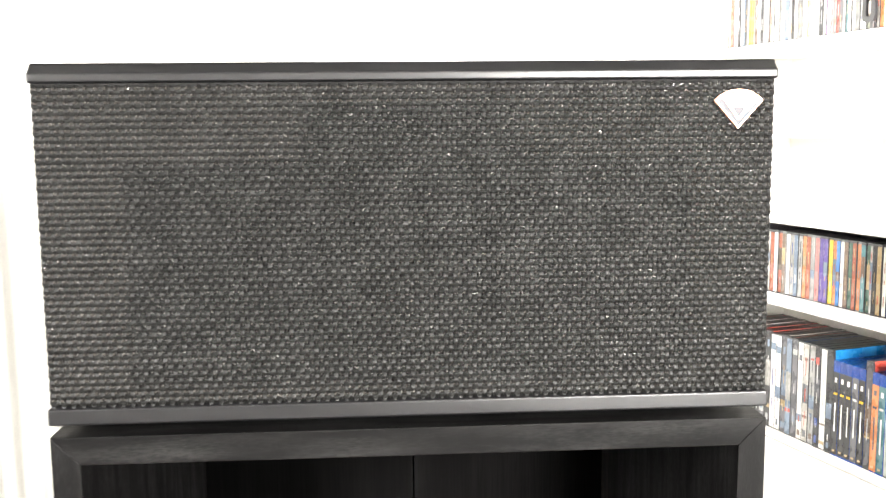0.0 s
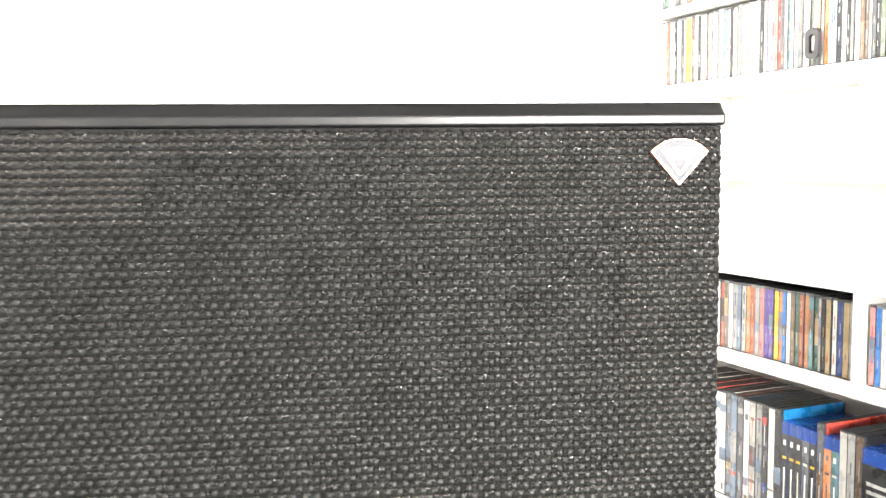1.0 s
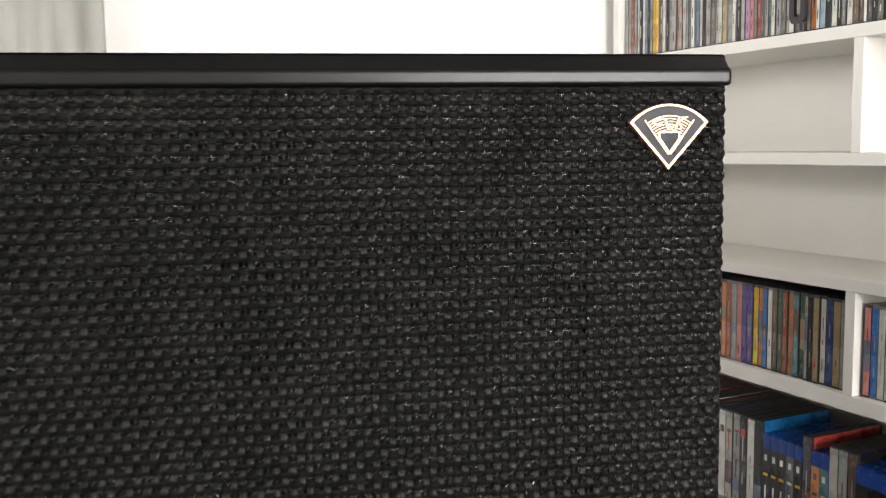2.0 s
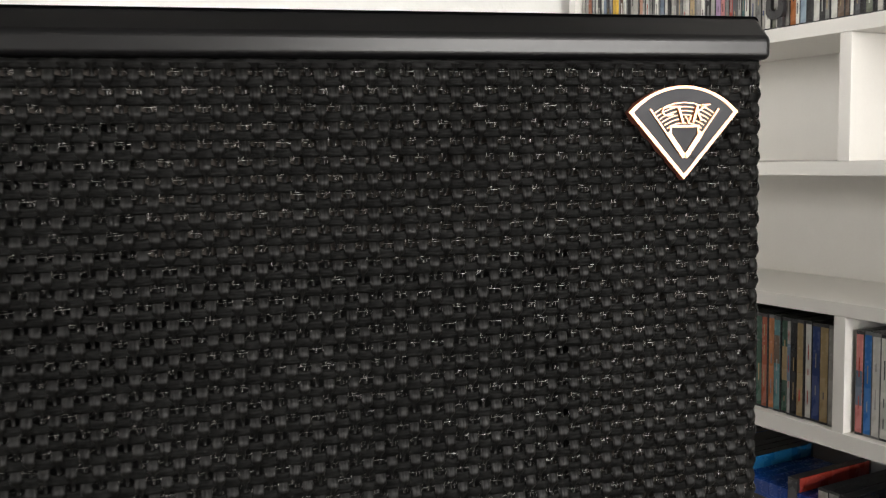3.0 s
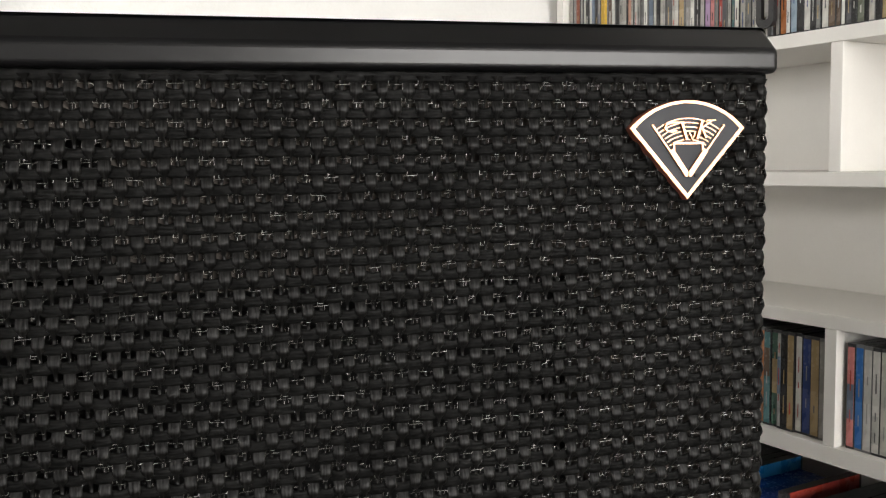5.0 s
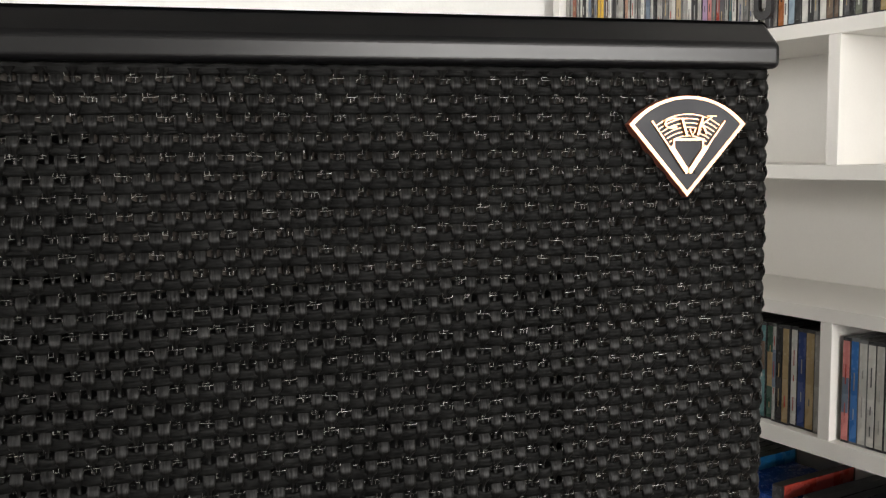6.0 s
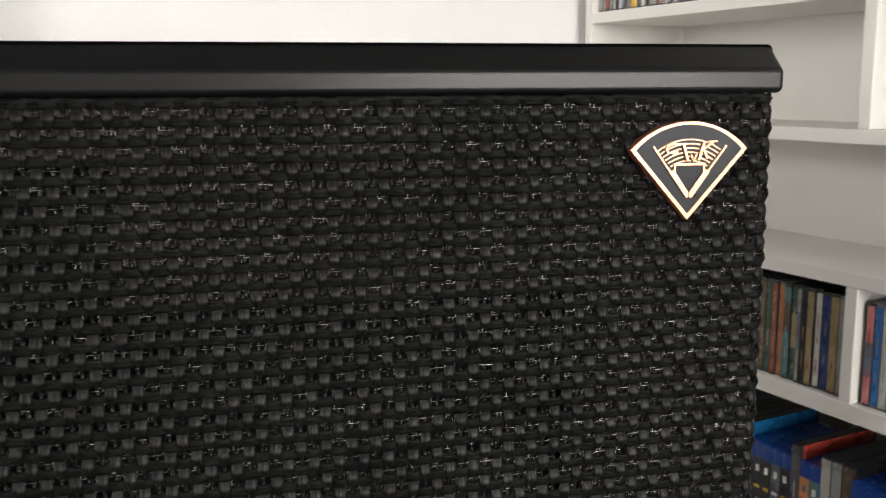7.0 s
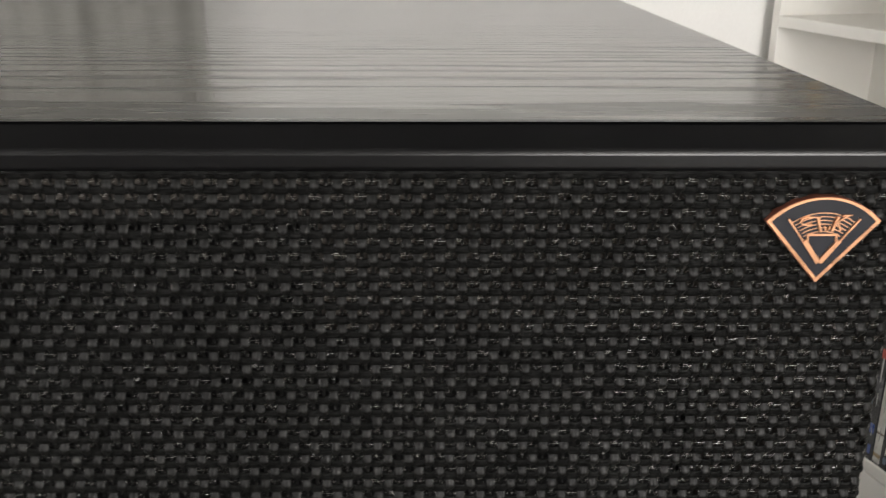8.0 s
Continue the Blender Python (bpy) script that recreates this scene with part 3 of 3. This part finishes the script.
ZS = {"base": 0.364, "cd": 0.6235, "mid": 0.757, "high": 0.931, "top": 1.088, "upper": 1.227, "last": 1.40}
TH = 0.016
UA, UB, UE = -0.480, 0.0, 1.10
case = thing("bookcase", ROOM, "white melamine bookcase full of disc cases, against the wall", "bookcase")


def board(name, u0, u1, z0, z1, n0=0.0, n1=BD):
    return part(name, B(u0, u1, n0, n1, z0, z1, bevel=0.0007), M_SHELF, case)


DV = 0.0155
board("side_panel", UA - TH, UA, 0, 2.2)
board("side_panel", UE, UE + TH, 0, 2.2)
part("back_panel", B(UA, UE, BD - 0.006, BD - 0.0005, 0.0, 2.2), M_SHELF, case)
for key in ("cd", "mid", "high", "top", "upper", "last"):
    z = ZS[key]
    thick = 0.0205 if key == "cd" else TH
    lo = z if key == "mid" else z - thick
    board("shelf", UA + 0.0002, UE - 0.0002, lo, lo + thick, 0.0, BD - 0.0062)
board("shelf", UA + 0.0002, UE - 0.0002, ZS["base"] - TH, ZS["base"], BASE_N, BD - 0.0062)
board("divider", UB, UB + DV, ZS["cd"] + 0.0002, ZS["mid"] - 0.0002, 0.0005, BD - 0.0064)
board("divider", UB, UB + DV, ZS["high"] + 0.0002, ZS["top"] - TH - 0.0002, 0.0005, BD - 0.0064)
board("divider", UB + 0.46, UB + 0.46 + DV, ZS["cd"] + 0.0002, ZS["mid"] - 0.0002, 0.0005, BD - 0.0064)
for a in (UA + 0.001, UA + 0.79):
    part("door", B(a, a + 0.775, BASE_N + 0.0, BASE_N + TH, 0.06, ZS["base"] - TH - 0.003, bevel=0.001), M_SHELF, case)
board("kick_board", UA + 0.0002, UE - 0.0002, 0.0, 0.057, BASE_N + 0.04, BASE_N + 0.055)


# ---- disc cases ----
def disc_case(name, u, n, z, wide, deep, high, shell, ink, label, group, lean=0.0, bars=None, band=0.006, cover=None):
    """A disc case standing with its spine to the front: plastic shell, printed spine, and bars for its lettering."""
    t = thing(name, ROOM @ pose(u, n, z, 0, lean, 0), label, "disc case", group)
    part("shell", B(0, wide, 0, deep, 0, high, bevel=0.0005), shell, t)
    m = 0.0003 if shell == M_BLUECASE else 0.0009 if wide > 0.012 else 0.0008
    sp = part("spine_paper", B(m, wide - m, -0.0003, 0.0008, 0.003, high - band), paper(ink), t)
    for z0, z1, c, w in bars or ():
        part("lettering_bar", B(wide / 2 - wide * w / 2, wide / 2 + wide * w / 2, -0.0005 - 0.0003 * (w < 0.7), -0.0001, z0 * high, z1 * high), paper(c), sp)
    if cover:
        part("cover", B(wide - 0.0014, wide + 0.0002, 0.004, deep - 0.004, 0.004, high + 0.0003), paper(cover), t, "printed front cover")
    return t


WHITE, GREY, DARK, BLACKI = (0.60, 0.59, 0.55), (0.30, 0.30, 0.29), (0.08, 0.08, 0.088), (0.009, 0.009, 0.010)
RED, BRICK, ORANGE, YELLOW = (0.36, 0.05, 0.035), (0.30, 0.085, 0.045), (0.52, 0.20, 0.08), (0.68, 0.42, 0.04)
GREEN, TEAL, BLUE, NAVY = (0.035, 0.085, 0.06), (0.07, 0.16, 0.17), (0.04, 0.15, 0.40), (0.025, 0.05, 0.18)
PURPLE, PINK, BROWN, TAN, SKY = (0.08, 0.05, 0.22), (0.55, 0.20, 0.19), (0.12, 0.08, 0.055), (0.34, 0.25, 0.13), (0.27, 0.35, 0.43)
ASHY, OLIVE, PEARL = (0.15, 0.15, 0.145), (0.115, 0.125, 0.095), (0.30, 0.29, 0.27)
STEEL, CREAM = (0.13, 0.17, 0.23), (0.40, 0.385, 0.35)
LILAC, PEACH, CYAN = (0.36, 0.24, 0.40), (0.60, 0.33, 0.24), (0.012, 0.15, 0.36)
NAMES = {WHITE: "white", GREY: "grey", DARK: "dark grey", BLACKI: "black", RED: "red", BRICK: "brick-red", ORANGE: "orange", YELLOW: "yellow", GREEN: "dark green",
         TEAL: "teal", BLUE: "blue", NAVY: "navy blue", PURPLE: "violet", PINK: "pink", BROWN: "brown", TAN: "tan", SKY: "pale blue", LILAC: "lilac", PEACH: "peach", CYAN: "cyan", STEEL: "steel blue", CREAM: "cream", ASHY: "ash grey", OLIVE: "olive grey", PEARL: "pearl grey"}
CDW, CDD, CDH = 0.0104, 0.140, 0.119


def letters(rnd, ink):
    """Bars in a tone that shows on the spine."""
    bright = sum(ink) > 0.7
    tone = rnd.choice([BLACKI, DARK, RED, NAVY, GREY]) if bright else rnd.choice([WHITE, GREY, TAN, TAN, GREY])
    a = rnd.uniform(0.10, 0.3)
    out = []
    for _ in range(rnd.choice([1, 2, 3])):
        b = a + rnd.uniform(0.05, 0.2)
        if b > 0.9:
            break
        out.append((a, b, tone, rnd.uniform(0.07, 0.15)))
        a = b + rnd.uniform(0.05, 0.2)
    return out


def print_patches(rnd, ink):
    """Wide printed fields over parts of a spine."""
    out = []
    if rnd.random() < 0.6:
        k = rnd.uniform(0.45, 1.5)
        a = rnd.uniform(0.05, 0.55)
        out.append((a, a + rnd.uniform(0.12, 0.4), rnd.choice([tuple(min(0.6, c * k) for c in ink), BROWN, STEEL, TAN, tuple(min(0.6, c * k) for c in ink)]), 0.80))
    return out


def cd_row(inks, u0, z, seed, where, n=0.010, step=1, width=CDW, slim=False, widths=()):
    """A row of disc cases from u0 on, towards +u (step 1) or back (step -1)."""
    rnd = random.Random(seed)
    u = u0
    for k, ink in enumerate(inks):
        w = width * widths[k] if k < len(widths) else width * rnd.choice([1, 1, 1.25, 0.72, 0.85] if slim and ink != YELLOW else [1, 1, 1, 1, 0.96, 1.03])
        if step < 0:
            u -= w + 0.0003
        shell = rnd.choice([M_TRAY, M_TRAY, M_CLEARCASE])
        disc_case("cd_case", u, n + rnd.uniform(0, 0.003), z, w, CDD, CDH + rnd.uniform(-0.0006, 0.0006), shell, ink,
                  "slim disc case with %s spine %s" % (NAMES[ink], where), "disc cases " + where, bars=([] if slim else print_patches(rnd, ink)) + letters(rnd, ink), band=0.004)
        if step > 0:
            u += w + 0.0003


# the row beside the loudspeaker, counted back from the divider
cd_row([PEARL, TAN, NAVY, WHITE, TAN, BLACKI, GREY, GREEN, TEAL, ORANGE, BRICK, GREEN, BROWN, WHITE, BLUE, ORANGE, YELLOW, PURPLE, PURPLE, PINK, GREY, BRICK, ORANGE, GREY, STEEL, PEARL,
        WHITE, BROWN, BRICK, WHITE, BRICK, CREAM, WHITE, RED, WHITE, GREY, DARK, WHITE, BLACKI, BROWN, GREY], UB - 0.002, ZS["cd"] + 0.0002, 5, "on the middle shelf", step=-1, widths=(1.16, 1.18, 1.14, 0.90, 0.95, 0.78, 0.55, 1.0, 0.98, 0.9, 0.85, 0.9, 0.9, 0.85, 0.85, 0.8))
cd_row([PINK, BLUE, WHITE, WHITE, CREAM, WHITE, WHITE, CREAM, SKY, WHITE, GREY, WHITE, CREAM, BRICK, NAVY, GREY, WHITE, TAN, DARK, GREY], UB + DV + 0.006, ZS["cd"] + 0.0002, 6, "in the second bay")
T0 = UA + 0.002
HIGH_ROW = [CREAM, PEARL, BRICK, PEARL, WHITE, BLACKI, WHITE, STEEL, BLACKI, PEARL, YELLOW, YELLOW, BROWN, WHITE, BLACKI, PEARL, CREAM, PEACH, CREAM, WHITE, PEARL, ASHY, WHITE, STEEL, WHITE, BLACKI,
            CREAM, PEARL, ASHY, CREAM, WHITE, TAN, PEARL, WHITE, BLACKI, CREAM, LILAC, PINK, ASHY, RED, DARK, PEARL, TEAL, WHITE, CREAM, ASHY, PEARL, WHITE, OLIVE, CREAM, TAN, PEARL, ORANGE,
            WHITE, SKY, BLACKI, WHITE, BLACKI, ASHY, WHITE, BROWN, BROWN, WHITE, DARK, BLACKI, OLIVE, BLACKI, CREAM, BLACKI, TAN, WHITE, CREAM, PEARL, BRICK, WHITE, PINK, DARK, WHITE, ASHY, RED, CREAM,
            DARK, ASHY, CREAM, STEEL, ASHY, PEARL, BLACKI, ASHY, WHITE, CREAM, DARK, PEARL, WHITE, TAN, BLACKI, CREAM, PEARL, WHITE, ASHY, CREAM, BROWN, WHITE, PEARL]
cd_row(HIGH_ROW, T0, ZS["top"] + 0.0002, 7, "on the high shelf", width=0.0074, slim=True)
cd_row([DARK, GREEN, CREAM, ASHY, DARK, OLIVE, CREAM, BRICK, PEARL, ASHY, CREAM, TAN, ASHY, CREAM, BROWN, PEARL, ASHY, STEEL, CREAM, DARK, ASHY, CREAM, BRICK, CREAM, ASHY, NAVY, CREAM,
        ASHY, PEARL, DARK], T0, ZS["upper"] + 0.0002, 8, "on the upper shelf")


# ---- film cases on the lower shelf ----
def film_row():
    rnd = random.Random(12)
    where = "lower shelf"
    seq = [("d", DARK, None), ("d", BLACKI, None), ("d", GREY, None), ("d", BRICK, None), ("d", DARK, None), ("d", CREAM, RED), ("d", BLACKI, None), ("d", GREY, None), ("d", BLACKI, None),
           ("d", WHITE, DARK), ("d", WHITE, None), ("d", DARK, None), ("d", STEEL, None), ("d", DARK, None), ("d", WHITE, BLUE), ("d", CREAM, None), ("d", GREY, BLACKI), ("d", BLACKI, BLACKI),
           ("d", WHITE, BLACKI), ("d", BLACKI, CYAN), ("b", BLACKI, None), ("b", BLACKI, None), ("b", BLACKI, None), ("b", DARK, None), ("b", BLACKI, None), ("d", DARK, RED),
           ("b", ORANGE, None), ("b", TEAL, None), ("d", CREAM, BLACKI), ("d", GREY, BLACKI), ("d", BROWN, BLACKI), ("box", BLACKI, None), ("d", GREY, None), ("d", STEEL, None),
           ("d", GREY, None), ("b", DARK, None), ("b", NAVY, None), ("d", CREAM, None), ("d", BLACKI, None), ("d", BRICK, None), ("b", BLACKI, None), ("b", TEAL, None), ("d", CREAM, None)]
    widths = {"d": 0.0146, "b": 0.0144, "box": 0.058}
    k0 = [k for k, q in enumerate(seq) if q[0] == "b"][0]
    u = -0.1380 - sum(widths[q[0]] + 0.0003 for q in seq[:k0])
    for kind, ink, cover in seq:
        w = widths[kind]
        if kind == "d" and cover is None:
            cover = rnd.choice([None, None, PEARL, RED, CREAM, BRICK])
        if u < UA + 0.001:
            u += w + 0.0003
            continue
        if kind == "d":
            bars = letters(rnd, ink)
            for lo, hi in ((0.04, 0.10), (0.13, 0.30), (0.80, 0.90)):
                if rnd.random() < 0.7:
                    a = rnd.uniform(lo, hi)
                    bars.append((a, a + rnd.uniform(0.015, 0.08), rnd.choice([RED, NAVY, GREY, DARK, BROWN, STEEL, TAN, BLACKI]), rnd.choice([0.35, 0.5, 0.86])))
            if rnd.random() < 0.55:
                a = rnd.uniform(0.3, 0.5)
                bars.insert(0, (a, a + rnd.uniform(0.1, 0.3), rnd.choice([STEEL, ASHY, BROWN, DARK, PEARL, TAN]), 0.88))
            disc_case("dvd_case", u, 0.003 + rnd.uniform(0, 0.0025), ZS["base"] + 0.0002, w, 0.135, 0.1865 - rnd.uniform(0, 0.002), M_DVDBLACK, ink,
                      "tall black film case with %s spine on the %s" % (NAMES[ink], where), "film cases", bars=bars, band=0.003, cover=cover)
        elif kind == "b":
            tone = WHITE if sum(ink) < 0.5 else DARK
            bars = [(0.045, 0.065, TAN, 0.4), (rnd.uniform(0.2, 0.34), 0.56, tone, 0.16), (0.645, 0.668, YELLOW if ink == BLACKI else tone, 0.55), (0.775, 0.825, tone, 0.34)]
            disc_case("blu_ray_case", u, 0.004 + rnd.uniform(0, 0.0008), ZS["base"] + 0.0002, w, 0.128, 0.169, M_BLUECASE, ink,
                      "blue plastic film case with %s spine on the %s" % (NAMES[ink], where), "film cases", bars=bars, band=0.020)
        else:
            bars = [(0.20 + 0.07 * k, 0.232 + 0.07 * k, GREY, 0.7) for k in range(8)]
            disc_case("box_set", u, 0.002, ZS["base"] + 0.0002, w, 0.13, 0.171, M_BLUECASE, ink, "thick boxed film set with blue top band and black spine", "film cases", bars=bars, band=0.022)
        u += w + 0.0003


film_row()

# ---- black plastic clip hanging in front of the high row ----
hook = thing("hanging_clip", ROOM @ pose(-0.0900, 0.004, 1.092), "black plastic ring clip hanging before the disc cases", "clip")


def round_rect(w, h, r, k=6):
    pts = []
    for cx, cz, a0 in ((w / 2 - r, h / 2 - r, 0), (-w / 2 + r, h / 2 - r, 90), (-w / 2 + r, -h / 2 + r, 180), (w / 2 - r, -h / 2 + r, 270)):
        for i in range(k + 1):
            a = radians(a0 + 90 * i / k)
            pts.append((cx + r * math.cos(a), cz + r * math.sin(a)))
    return pts


bm = bmesh.new()
o, q = round_rect(0.026, 0.046, 0.010), round_rect(0.011, 0.028, 0.005)
lay = [[bm.verts.new((x, y, z + 0.030)) for x, z in ring] for ring, y in ((o, -0.006), (o, 0.0), (q, 0.0), (q, -0.006))]
for a, b in zip(lay, lay[1:] + lay[:1]):
    for k in range(len(a)):
        bm.faces.new((a[k], a[(k + 1) % len(a)], b[(k + 1) % len(a)], b[k]))
bmesh.ops.recalc_face_normals(bm, faces=bm.faces)
part("ring", bm, M_DVDBLACK, hook)
part("stem", B(0.003, 0.0105, -0.005, 0.001, -0.003, 0.0085, bevel=0.001), M_DVDBLACK, hook)
part("tongue", B(-0.003, 0.0035, -0.0035, -0.001, 0.020, 0.0405, bevel=0.0008), paper(PEARL), hook, "pale plastic tongue")
